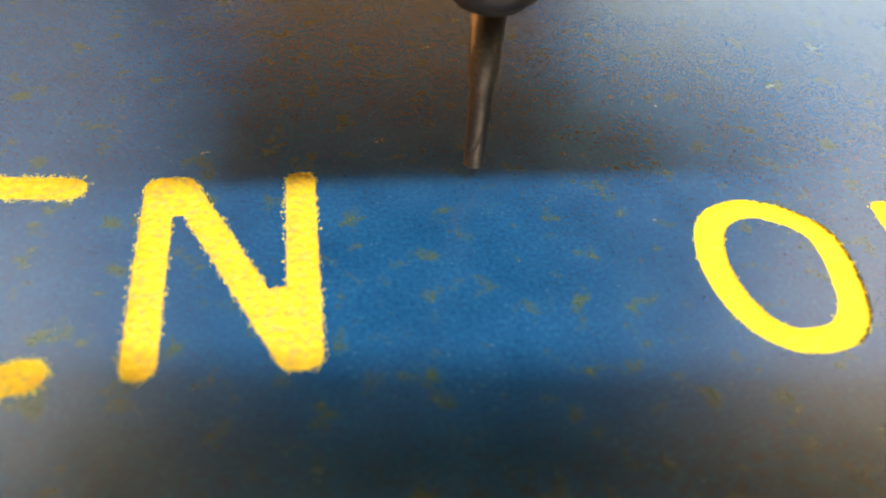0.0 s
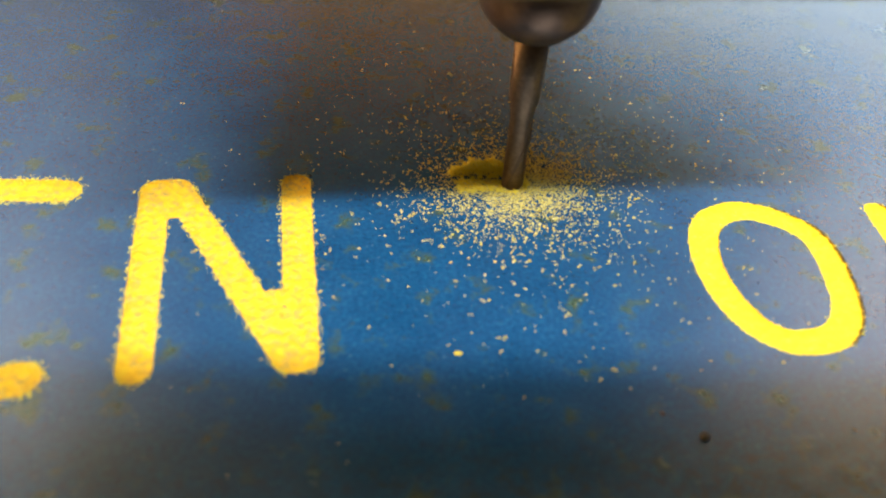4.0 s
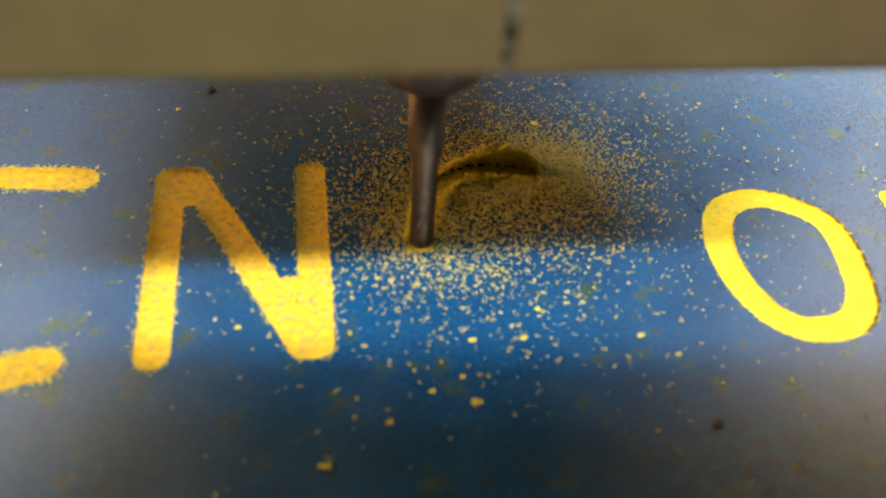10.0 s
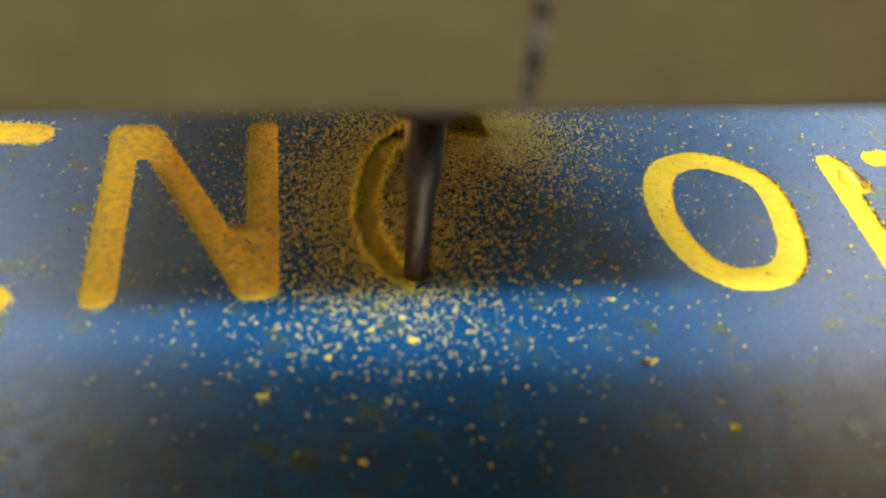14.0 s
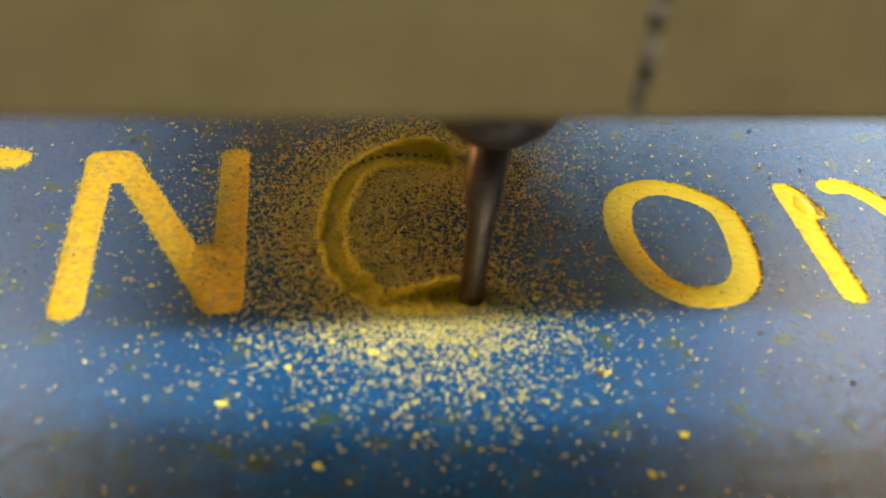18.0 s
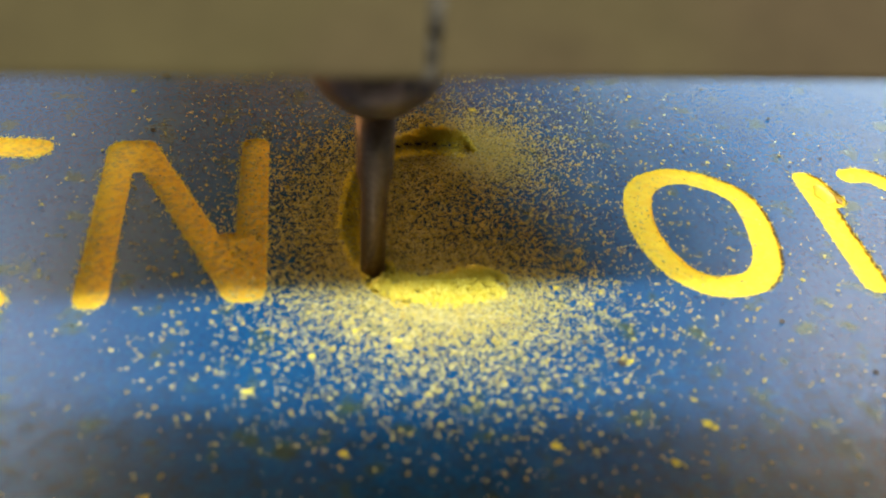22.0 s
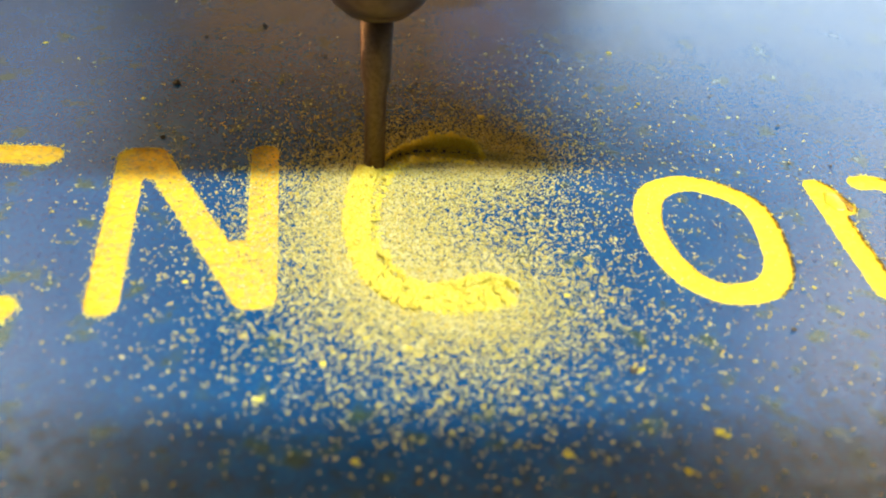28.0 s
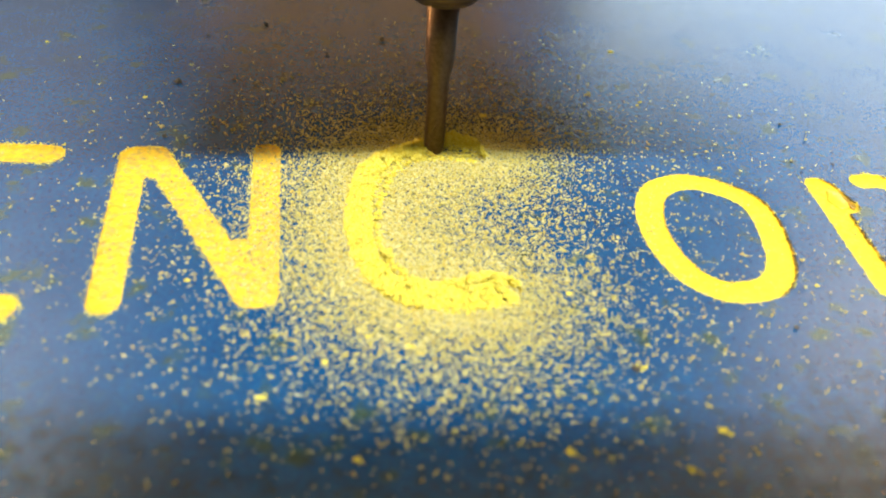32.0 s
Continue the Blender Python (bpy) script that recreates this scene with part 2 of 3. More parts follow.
def lathe_bm(profile, n=48, close=True):
    """A turned body from (radius, height) pairs."""
    bm = bmesh.new()
    rings = []
    for r, z in profile:
        rings.append([bm.verts.new((r * math.cos(2 * math.pi * i / n), r * math.sin(2 * math.pi * i / n), z)) for i in range(n)])
    for a, b in zip(rings, rings[1:]):
        for i in range(n):
            bm.faces.new((a[i], a[(i + 1) % n], b[(i + 1) % n], b[i]))
    if close:
        bm.faces.new(list(reversed(rings[0])))
        bm.faces.new(rings[-1])
    return bm


# ---- the engraved strokes, in millimetres ----
def smooth_line(pts, closed=False, steps=8):
    p = np.array(pts, float)
    n = len(p)
    out = []
    for i in range(n if closed else n - 1):
        a, b, c, d = (p[(i + k) % n] if closed else p[min(max(i + k, 0), n - 1)] for k in (-1, 0, 1, 2))
        for s in range(steps):
            t = s / steps
            out.append(0.5 * (2 * b + (c - a) * t + (2 * a - 5 * b + 4 * c - d) * t * t + (3 * b - a - 3 * c + d) * t ** 3))
    out.append(p[0] if closed else p[-1])
    return np.array(out)


LETTERS = {
    "letter_e": ([[(-101.5, 43.0), (-135, 45.5), (-135, -26), (-98.6, -14.8)], [(-135, 13), (-121, 12.5)]], 4.2, CORE_WORN, "engraved yellow letter E with fuzzy edges"),
    "letter_n": ([[(-78.1, -14.4), (-80.4, 42.6), (-75.4, 42.9), (-48.6, -13.8), (-46.4, -13.8), (-47.2, 43.7)], [(-52.4, 2.6), (-47.2, 2.6)], [(-77.6, 35.0), (-73.8, 35.0)]], 3.5, CORE_WORN, "engraved yellow letter N with scuffed floor"),
    "letter_o": ([smooth_line([(61.9, 27.0), (70.9, 23.5), (76.8, 16.2), (76.6, 4.9), (73.1, -8.4), (67.2, -15.5), (58.4, -17.3), (52.5, -14.7), (48.6, -8.7), (46.6, 1.2), (47.6, 12.8), (52.6, 23.2)], True)], 3.6, CORE_BRIGHT, "engraved clean yellow letter O"),
    "letter_stem": ([[(99.0, 24.8), (95.5, -17.6)], [(100.2, 23.4), (102.2, 15.2)]], 3.5, CORE_BRIGHT, "engraved yellow letter stem with a chipped top"),
    "letter_arc": ([smooth_line([(112.6, 26.2), (118.4, 25.7), (123.6, 18.0), (126.0, 5.3), (125.0, -8.0)])], 3.4, CORE_BRIGHT, "engraved yellow letter arc"),
}
C_LINE = smooth_line([(7.5, 39.8), (3.0, 40.8), (-3.5, 41.4), (-9.5, 40.4), (-15.2, 36.6), (-19.2, 29.8), (-21.8, 20.5), (-23.2, 11.5), (-23.2, 3.5), (-22.0, -3.5), (-19.0, -9.6), (-14.6, -14.0), (-9.0, -16.4), (-2.0, -16.8), (6.4, -14.6)], steps=10)
# the second pass runs a little further out
C_SECOND = smooth_line([(-14.5, -17.5), (-19.4, -11.5), (-22.6, -4.0), (-24.3, 5.2), (-24.4, 13.1), (-23.4, 21.5), (-21.4, 31.0), (-18.6, 37.6), (-12.6, 41.3), (-6.0, 42.6), (3.0, 42.4)])
C_HALF = 2.9
C_HALF_SECOND = 3.2
DEPTH = 0.9
SHALLOW = 0.55


def distance(px, py, line):
    best = np.full(px.shape, 1e9)
    where = np.zeros(px.shape)
    run = 0.0
    for (ax, ay), (bx, by) in zip(line[:-1], line[1:]):
        dx, dy = bx - ax, by - ay
        l2 = dx * dx + dy * dy + 1e-12
        s = np.clip(((px - ax) * dx + (py - ay) * dy) / l2, 0, 1)
        d = np.hypot(px - ax - s * dx, py - ay - s * dy)
        near = d < best
        best = np.where(near, d, best)
        where = np.where(near, run + s * math.sqrt(l2), where)
        run += math.sqrt(l2)
    return best, where


def wobble(px, py, size, amount):
    return amount * (np.sin(px / size * 2.1 + 1.3 * np.sin(py / size * 1.7)) + np.sin(py / size * 2.6 + 1.1 * np.sin(px / size * 1.9 + 0.5))) * 0.5


def strokes_distance(px, py, lines, half):
    d = np.full(px.shape, 1e9)
    for line in lines:
        d = np.minimum(d, distance(px, py, np.array(line))[0])
    return d - half + wobble(px, py, 0.55, 0.16) + wobble(px, py, 2.3, 0.10)


X0, X1, Y0, Y1, CELL = -142.0, 138.0, -34.0, 56.0, 0.5
GX, GY = np.meshgrid(np.arange(X0, X1 + 0.01, CELL), np.arange(Y0, Y1 + 0.01, CELL), indexing="ij")
FIELDS = {name: strokes_distance(GX, GY, v[0], v[1]) for name, v in LETTERS.items()}
C_DIST, C_RUN = distance(GX, GY, C_LINE)
C_DIST2 = distance(GX, GY, C_SECOND)[0]
FIELDS["letter_c"] = np.minimum(C_DIST - C_HALF, C_DIST2 - C_HALF_SECOND) + wobble(GX, GY, 0.6, 0.3) + wobble(GX, GY, 2.1, 0.25)


def cut_cells(field):
    """Splits the grid along field = 0: faces inside, faces outside, and the edges of the cut."""
    nx, ny = field.shape
    corner = np.arange(nx * ny).reshape(nx, ny)
    extra, inside, outside, rim = [], [], [], []
    made = {}
    flat = field.ravel()
    gx, gy = GX.ravel(), GY.ravel()

    def between(i, j):
        key = (i, j) if i < j else (j, i)
        if key not in made:
            t = flat[i] / (flat[i] - flat[j])
            made[key] = nx * ny + len(extra)
            extra.append((gx[i] + t * (gx[j] - gx[i]), gy[i] + t * (gy[j] - gy[i])))
        return made[key]

    neg = field < 0
    count = neg[:-1, :-1].astype(int) + neg[1:, :-1] + neg[1:, 1:] + neg[:-1, 1:]
    quads = np.stack([corner[:-1, :-1], corner[1:, :-1], corner[1:, 1:], corner[:-1, 1:]], -1)
    full_in, full_out = quads[count == 4], quads[count == 0]
    for q in quads[(count > 0) & (count < 4)]:
        poly_in, poly_out, cross = [], [], []
        for k in range(4):
            a, b = int(q[k]), int(q[(k + 1) % 4])
            (poly_in if flat[a] < 0 else poly_out).append(a)
            if (flat[a] < 0) != (flat[b] < 0):
                e = between(a, b)
                poly_in.append(e)
                poly_out.append(e)
                cross.append(e if flat[a] < 0 else -e)
        if len(cross) == 2:
            out_going = [c for c in cross if c > 0][0]
            coming = [-c for c in cross if c < 0][0]
            rim.append((out_going, coming))
            inside.append(poly_in)
            outside.append(poly_out)
        else:
            outside.append([int(v) for v in q])
    xy = np.concatenate([np.stack([gx, gy], 1), np.array(extra).reshape(-1, 2)])
    return xy, full_in, full_out, inside, outside, rim


def compact(xyz, faces):
    used = sorted({int(v) for f in faces for v in f})
    index = {v: k for k, v in enumerate(used)}
    return [xyz[v] for v in used], [[index[int(v)] for v in f] for f in faces]


# ---- chips ----
OCTA_V = np.array([(1, 0, 0), (-1, 0, 0), (0, 1, 0), (0, -1, 0), (0, 0, 1), (0, 0, -1)], float)
OCTA_F = np.array([(0, 2, 4), (2, 1, 4), (1, 3, 4), (3, 0, 4), (2, 0, 5), (1, 2, 5), (3, 1, 5), (0, 3, 5)])
RNG = np.random.default_rng(7)


TETRA_V = np.array([(1, 0, -0.4), (-0.5, 0.87, -0.4), (-0.5, -0.87, -0.4), (0, 0, 1)], float)
TETRA_F = np.array([(0, 2, 1), (0, 1, 3), (1, 2, 3), (2, 0, 3)])


def flakes(xyz, size, corners, sides):
    """Angular bits of uneven shape, each turned its own way."""
    n, k = len(xyz), len(corners)
    shape = corners[None] * (0.55 + 0.9 * RNG.random((n, k, 1))) * (size[:, None, None] * np.array([1, 0.80, 0.72]))
    a = RNG.random((n, 1)) * 2 * math.pi
    c, s = np.cos(a), np.sin(a)
    x, y, z = shape[..., 0], shape[..., 1], shape[..., 2]
    x, y = x * c - y * s, x * s + y * c
    tilt = (RNG.random((n, 1)) - 0.5) * 1.2
    y, z = y * np.cos(tilt) - z * np.sin(tilt), y * np.sin(tilt) + z * np.cos(tilt)
    return (np.stack([x, y, z], -1) + xyz[:, None]).reshape(-1, 3) * MM, (sides[None] + k * np.arange(n)[:, None, None]).reshape(-1, 3)


def crumbs_mesh(name, xyz, size, mat):
    """Small angular flakes at the points (mm), one island each; dust is simpler."""
    small = size < 0.11
    verts, faces = flakes(xyz[~small], size[~small], OCTA_V, OCTA_F)
    if small.any():
        more, others = flakes(xyz[small], size[small], TETRA_V, TETRA_F)
        faces = np.concatenate([faces, others + len(verts)])
        verts = np.concatenate([verts, more])
    return mesh_from(name, verts.tolist(), faces.tolist(), [mat])


# ---- large structure: room, bench, board ----
def room():
    for name, box, mat in (("floor", (-3, 3, -2.6, 3.2, -1.05, -0.95), CONCRETE), ("ceiling", (-3, 3, -2.6, 3.2, 1.75, 1.85), PLASTER),
                           ("wall_north", (-3, 3, 3.0, 3.2, -0.95, 1.75), PLASTER), ("wall_south", (-3, 3, -2.6, -2.4, -0.95, 1.75), PLASTER),
                           ("wall_west", (-3, -2.8, -2.4, 3.0, -0.95, 1.75), PLASTER), ("wall_east", (2.8, 3, -2.4, 3.0, -0.95, 1.75), PLASTER)):
        ob = part(name, box_bm(*box), mat, None)
        tagged(ob, "plain brown limewashed surface that closes the workshop" if mat is PLASTER else "plain grey concrete workshop floor", name.split("_")[0], kind="structure")
    top = new("machine_bed")
    tagged(top, "wide tan fibreboard machine bed under the sign board", "machine bed")
    part("bed_top", box_bm(-0.6, 0.6, -0.35, 0.75, -0.049, -0.019, 0.002), BENCH, top)
    for x in (-0.55, 0.48):
        for y in (-0.3, 0.62):
            part("leg", box_bm(x, x + 0.07, y, y + 0.07, -0.95, -0.05, 0.003), BENCH, top)


def sign_board():
    board = new("sign_board")
    tagged(board, "blue two-colour plastic sign board with engraved yellow letters", "sign board")
    union = np.minimum.reduce(list(FIELDS.values()))
    xy, full_in, full_out, inside, outside, rim = cut_cells(union)
    z = np.zeros((len(xy), 1))
    verts, faces = compact(np.concatenate([xy, z], 1) * MM, [list(f) for f in full_out] + outside)
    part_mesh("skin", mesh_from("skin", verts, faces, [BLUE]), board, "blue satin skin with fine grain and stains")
    L, R, F, B = -400.0, 400.0, -190.0, 460.0
    ring = [(L, F), (R, F), (R, B), (L, B), (X0, Y0), (X1, Y0), (X1, Y1), (X0, Y1)]
    me = mesh_from("skin_border", [(x * MM, y * MM, 0) for x, y in ring], [(0, 1, 5, 4), (1, 2, 6, 5), (2, 3, 7, 6), (3, 0, 4, 7)], [BLUE])
    part_mesh("skin_border", me, board)
    part("core", box_bm(L * MM, R * MM, F * MM, B * MM, -0.019, -0.012), CORE_BRIGHT, board)
    for y in (F, B):
        part("edge_band", box_bm(L * MM, R * MM, (y - (0 if y < 0 else 1)) * MM, (y + (1 if y < 0 else 0)) * MM, -0.0121, -0.0002), CORE_BRIGHT, board)
    for x in (L, R):
        part("edge_band", box_bm((x - (0 if x < 0 else 1)) * MM, (x + (1 if x < 0 else 0)) * MM, (F + 1) * MM, (B - 1) * MM, -0.0121, -0.0002), CORE_BRIGHT, board)
    for name, field in FIELDS.items():
        xy, full_in, full_out, inside, outside, rim = cut_cells(field)
        floor_z = -(SHALLOW if name in LETTERS else DEPTH) + wobble(xy[:, 0], xy[:, 1], 1.1, 0.12)
        n = len(xy)
        low = np.concatenate([xy, floor_z[:, None]], 1)
        high = np.concatenate([xy, np.zeros((n, 1))], 1)
        verts, faces = compact(np.concatenate([low, high]) * MM, [list(f) for f in full_in] + inside + [(b, a, a + n, b + n) for a, b in rim])
        mat, label = (LETTERS[name][2], LETTERS[name][3]) if name in LETTERS else (CORE_BRIGHT, "freshly cut yellow letter C")
        letter = part_mesh(name, mesh_from(name, verts, faces, [mat]), board, label)
        if name in LETTERS:
            pick = RNG.integers(0, len(rim), (2800 if name == "letter_e" else 1700) if mat is CORE_WORN else 320)
            spots = np.array([xy[rim[k][0]] for k in pick]) + RNG.normal(0, (0.7 if name == "letter_e" else 0.4) if mat is CORE_WORN else 0.22, (len(pick), 2))
            fuzz = crumbs_mesh("edge_fuzz", np.concatenate([spots, RNG.random((len(pick), 1)) * 0.22 - 0.1], 1), 0.11 + 0.27 * RNG.random(len(pick)) ** 2, CRUMBS)
            tagged(part_mesh("edge_fuzz", fuzz, letter, "ragged yellow burr along the cut"), kind="stuff")
            if mat is CORE_BRIGHT:
                slope = np.gradient(field, CELL)
                ends = np.array([xy[a] for a, b in rim])
                i = np.clip(((ends[:, 0] - X0) / CELL).round().astype(int), 0, GX.shape[0] - 1)
                j = np.clip(((ends[:, 1] - Y0) / CELL).round().astype(int), 0, GX.shape[1] - 1)
                # dark flecks: a broken line on right-hand rims, a few elsewhere
                right = ends[(slope[0][i, j] > 0.55) & (ends[:, 0] > ends[:, 0].mean() + (4 if name == "letter_o" else -3))]
                rest = ends[RNG.integers(0, len(ends), 26)] + RNG.normal(0, 0.9, (26, 2))
                line = np.repeat(right, 4, 0) + RNG.normal(0, 0.15, (4 * len(right), 2)) - np.array([0.12, 0])
                line = line[np.sin(line[:, 1] * 1.9) + np.sin(line[:, 1] * 0.7 + 1) + RNG.random(len(line)) > -0.3]
                spots = np.concatenate([line, rest])
                dark_marks = crumbs_mesh("edge_flecks", np.concatenate([spots, RNG.random((len(spots), 1)) * 0.12 - 0.02], 1), 0.15 + 0.20 * RNG.random(len(spots)) ** 2, DARK_BITS)
                tagged(part_mesh("edge_flecks", dark_marks, letter, "dark flecks along the cut, most on its right-hand rim"), kind="stuff")
            if name == "letter_stem":
                bm = bmesh.new()
                rim_pts = [(102.6, 19.6), (103.2, 19.0), (104.1, 17.8), (104.7, 16.2), (104.6, 14.6), (103.9, 13.6), (103.1, 13.9), (103.0, 15.6), (102.9, 17.6)]
                low = [bm.verts.new((x * MM, y * MM, -0.0010)) for x, y in rim_pts]
                high = [bm.verts.new((x * MM, y * MM, (0.10 + 0.18 * math.sin(3.1 * k)) * MM)) for k, (x, y) in enumerate(rim_pts)]
                hub = bm.verts.new((0.1036, 0.0165, -0.00035))
                for k in range(len(rim_pts)):
                    q = (k + 1) % len(rim_pts)
                    bm.faces.new((low[q], low[k], high[k], high[q]))
                    bm.faces.new((high[q], high[k], hub))
                lump = bmesh.new()
                bmesh.ops.create_uvsphere(lump, u_segments=28, v_segments=14, radius=1.0)
                for v in lump.verts:
                    q = v.co.copy()
                    swell = 1.0 + 0.13 * math.sin(3 * q.x + 2 * q.y + 1) + 0.10 * math.sin(5 * q.y - 2 * q.x)
                    v.co = Vector((101.2 + 2.7 * q.x * swell + 0.5 * q.y, 18.6 + 4.3 * q.y * swell, -0.45 + 0.75 * max(q.z, 0) * swell)) * MM
                part("melted_lump", lump, AMBER, letter, "glossy melted yellow plastic", True)
                part("torn_flake", bm, RUST_FLAKE, letter, "brown scorched flake at the torn edge")
    return board


# ---- tool path: seconds, x, y, height of the tip, in millimetres ----
TOOL = (
    (0.0, -4.6, 41.5, 4.6), (0.5, -4.6, 41.5, 3.2), (1.0, -4.6, 41.5, 2.2), (1.5, -4.6, 41.3, 0.6), (2.0, -3.4, 42.4, -0.6), (2.5, 0.4, 41.8, -1.1),
    (3.0, 2.4, 41.4, -0.8), (3.5, 4.2, 40.8, -0.8), (4.3, 6.4, 40.0, -0.8), (5.5, -4.2, 41.4, -0.8), (6.0, -7.4, 41.0, -0.8), (6.5, -12.0, 39.2, -0.8), (7.0, -14.4, 37.4, -0.8),
    (7.5, -16.6, 34.4, -0.8), (8.0, -18.4, 31.0, -0.8), (8.5, -19.2, 27.2, -0.8), (9.0, -20.2, 22.4, -0.8), (9.5, -21.3, 19.0, -0.8), (10.0, -22.3, 15.7, -0.8), (10.5, -22.8, 12.4, -0.8),
    (11.0, -23.0, 9.0, -0.8), (11.5, -22.8, 5.0, -0.8), (12.0, -22.0, 1.4, -0.8), (12.5, -21.2, -2.6, -0.8), (13.0, -19.6, -6.0, -0.8), (13.5, -17.4, -9.0, -0.8), (14.0, -15.0, -12.0, -0.8),
    (14.5, -12.0, -14.4, -0.8), (15.0, -7.8, -15.2, -0.8), (15.5, -3.4, -16.0, -0.8), (16.5, 3.0, -16.0, -0.8), (17.5, 5.6, -15.4, -0.8), (18.0, 5.4, -16.0, -0.8), (18.5, 2.2, -17.2, -0.8), (19.0, -1.5, -18.0, -0.8),
    (19.5, -5.6, -17.9, -0.8), (20.0, -9.8, -17.8, -0.8), (20.5, -13.2, -16.8, -0.8), (21.0, -16.0, -14.8, -0.8), (21.5, -18.4, -11.6, -0.8), (22.0, -20.6, -8.8, -0.8), (22.5, -22.0, -5.4, -0.8),
    (23.0, -22.8, -1.8, -0.8), (23.5, -23.6, 1.6, -0.8), (24.0, -24.4, 5.2, -0.8), (24.5, -24.4, 8.9, -0.8), (25.0, -24.4, 13.1, -0.8), (25.5, -23.9, 17.4, -0.8), (27.5, -21.0, 33.4, -0.8), (28.0, -19.8, 36.4, -0.8),
    (28.5, -18.6, 38.6, -0.8), (29.0, -14.9, 40.4, -0.8), (29.5, -11.2, 41.7, -0.8), (30.0, -7.9, 42.4, -0.8), (30.5, -5.8, 42.8, -0.8), (31.0, -4.6, 43.1, -0.8), (31.5, -3.9, 43.3, -0.8), (32.0, -2.8, 43.6, -0.8),
)
SHIFT = ((0, 0.0), (4, 0.5), (6, 1.2), (7.5, 0.7), (9, -0.6), (12, 0.7), (13, 1.0), (15, 0.0), (19, -0.1), (22, 0.4), (28, 0.6), (30, 0.0), (32, -0.4))
TOOL = tuple((t, x + float(np.interp(t, [r[0] for r in SHIFT], [r[1] for r in SHIFT])), y, z) for t, x, y, z in TOOL)
TT = np.array(TOOL)


def tool_at(t):
    return tuple(float(np.interp(t, TT[:, 0], TT[:, k])) for k in (1, 2, 3))


# ---- the spindle carriage, built round its tool tip at the origin ----
def carriage():
    top = new("spindle_carriage")
    tagged(top, "tan fibreboard router carriage with a dark spindle and steel bit", "router carriage")
    part("front_plate", box_bm(-0.068, 0.0005, -0.056, -0.038, 0.0765, 0.26, 0.0012), MDF, top, "flat tan fibreboard front plate")
    part("front_plate", box_bm(0.0017, 0.0790, -0.056, -0.0382, 0.0765, 0.26, 0.0012), MDF, top, "flat tan fibreboard front plate")
    strip = part("joint_strip", box_bm(0.0003, 0.0019, -0.0553, -0.040, 0.0762, 0.26), MDF_DARK, top, "dark crumbly joint between the plates")
    for h, wide, tall in ((0.0800, 0.7, 1.6), (0.0836, 1.0, 2.6), (0.0893, 1.3, 1.5), (0.0921, 0.9, 2.4), (0.0968, 0.7, 1.8), (0.1010, 1.2, 2.0), (0.1062, 0.8, 2.6), (0.1120, 1.1, 2.2)):
        bm = bmesh.new()
        bmesh.ops.create_icosphere(bm, subdivisions=2, radius=0.001)
        for v in bm.verts:
            q = v.co.copy() * 1000
            swell = 0.8 + 0.3 * math.sin(4.1 * q.x + 900 * h) + 0.25 * math.sin(5.3 * q.z + 500 * h)
            v.co = Vector((0.0011 + q.x * 0.8 * wide * swell * MM + 0.0004 * math.sin(700 * h), -0.0558 + q.y * 0.0005, h + q.z * tall * swell * MM))
        part("putty_lump", bm, MDF_DARK, strip, "", True)
    part("back_plate", box_bm(-0.050, 0.060, 0.074, 0.092, 0.042, 0.30, 0.0012), MDF, top)
    for x in (-0.050, 0.044):
        part("side_plate", box_bm(x, x + 0.016, -0.0375, 0.0735, 0.085, 0.28, 0.0012), MDF, top)
    part("clamp_block", box_bm(-0.0335, 0.0435, -0.037, 0.0735, 0.105, 0.135, 0.002), MDF, top)
    spindle = part("spindle_body", lathe_bm([(0.0128, 0.0645), (0.019, 0.066), (0.0215, 0.068), (0.0215, 0.22), (0.018, 0.225)], 48), DARK_STEEL, top, "dark round spindle body", True)
    nut = part("collet_nut", lathe_bm([(0.0036, 0.0442), (0.0070, 0.0439), (0.0084, 0.0444), (0.0106, 0.0462), (0.0122, 0.0486), (0.0132, 0.0514), (0.0137, 0.0548), (0.0137, 0.0625), (0.0130, 0.0637), (0.008, 0.0637)], 6 * 8), DARK_STEEL, top, "dark rounded collet nut", True)
    part("nut_ring", lathe_bm([(0.0060, 0.0436), (0.0078, 0.0436), (0.0086, 0.0447), (0.0086, 0.0455), (0.0070, 0.0455)], 48, False), STEEL, nut, "worn bright lower ring", True)
    bit = part("router_bit", lathe_bm([(0.0001, 0.0), (0.0014, 0.0002), (0.0022, 0.0008), (0.0027, 0.0016), (0.0027, 0.0215), (0.0031, 0.0245), (0.0037, 0.0268), (0.0038, 0.034), (0.0041, 0.048)], 32), STEEL, top, "slim steel router bit", True)
    bm = bmesh.new()
    for turn in (0.0, math.pi):
        prev = None
        for k in range(19):
            a, h = turn + k * 0.16, 0.0012 + k * 0.00105
            ring = [bm.verts.new((r * math.cos(a + s), r * math.sin(a + s), h)) for r, s in ((0.0018, 0.0), (0.00282, 0.05), (0.00282, 0.50), (0.0018, 0.62))]
            if prev:
                for i in range(4):
                    bm.faces.new((prev[i], prev[(i + 1) % 4], ring[(i + 1) % 4], ring[i]))
            prev = ring
    part("flute", bm, STEEL, bit, "spiral cutting edge")
    for ob in (spindle, nut, bit):
        ob.rotation_euler = (0, radians(-0.3), 0)
    return top


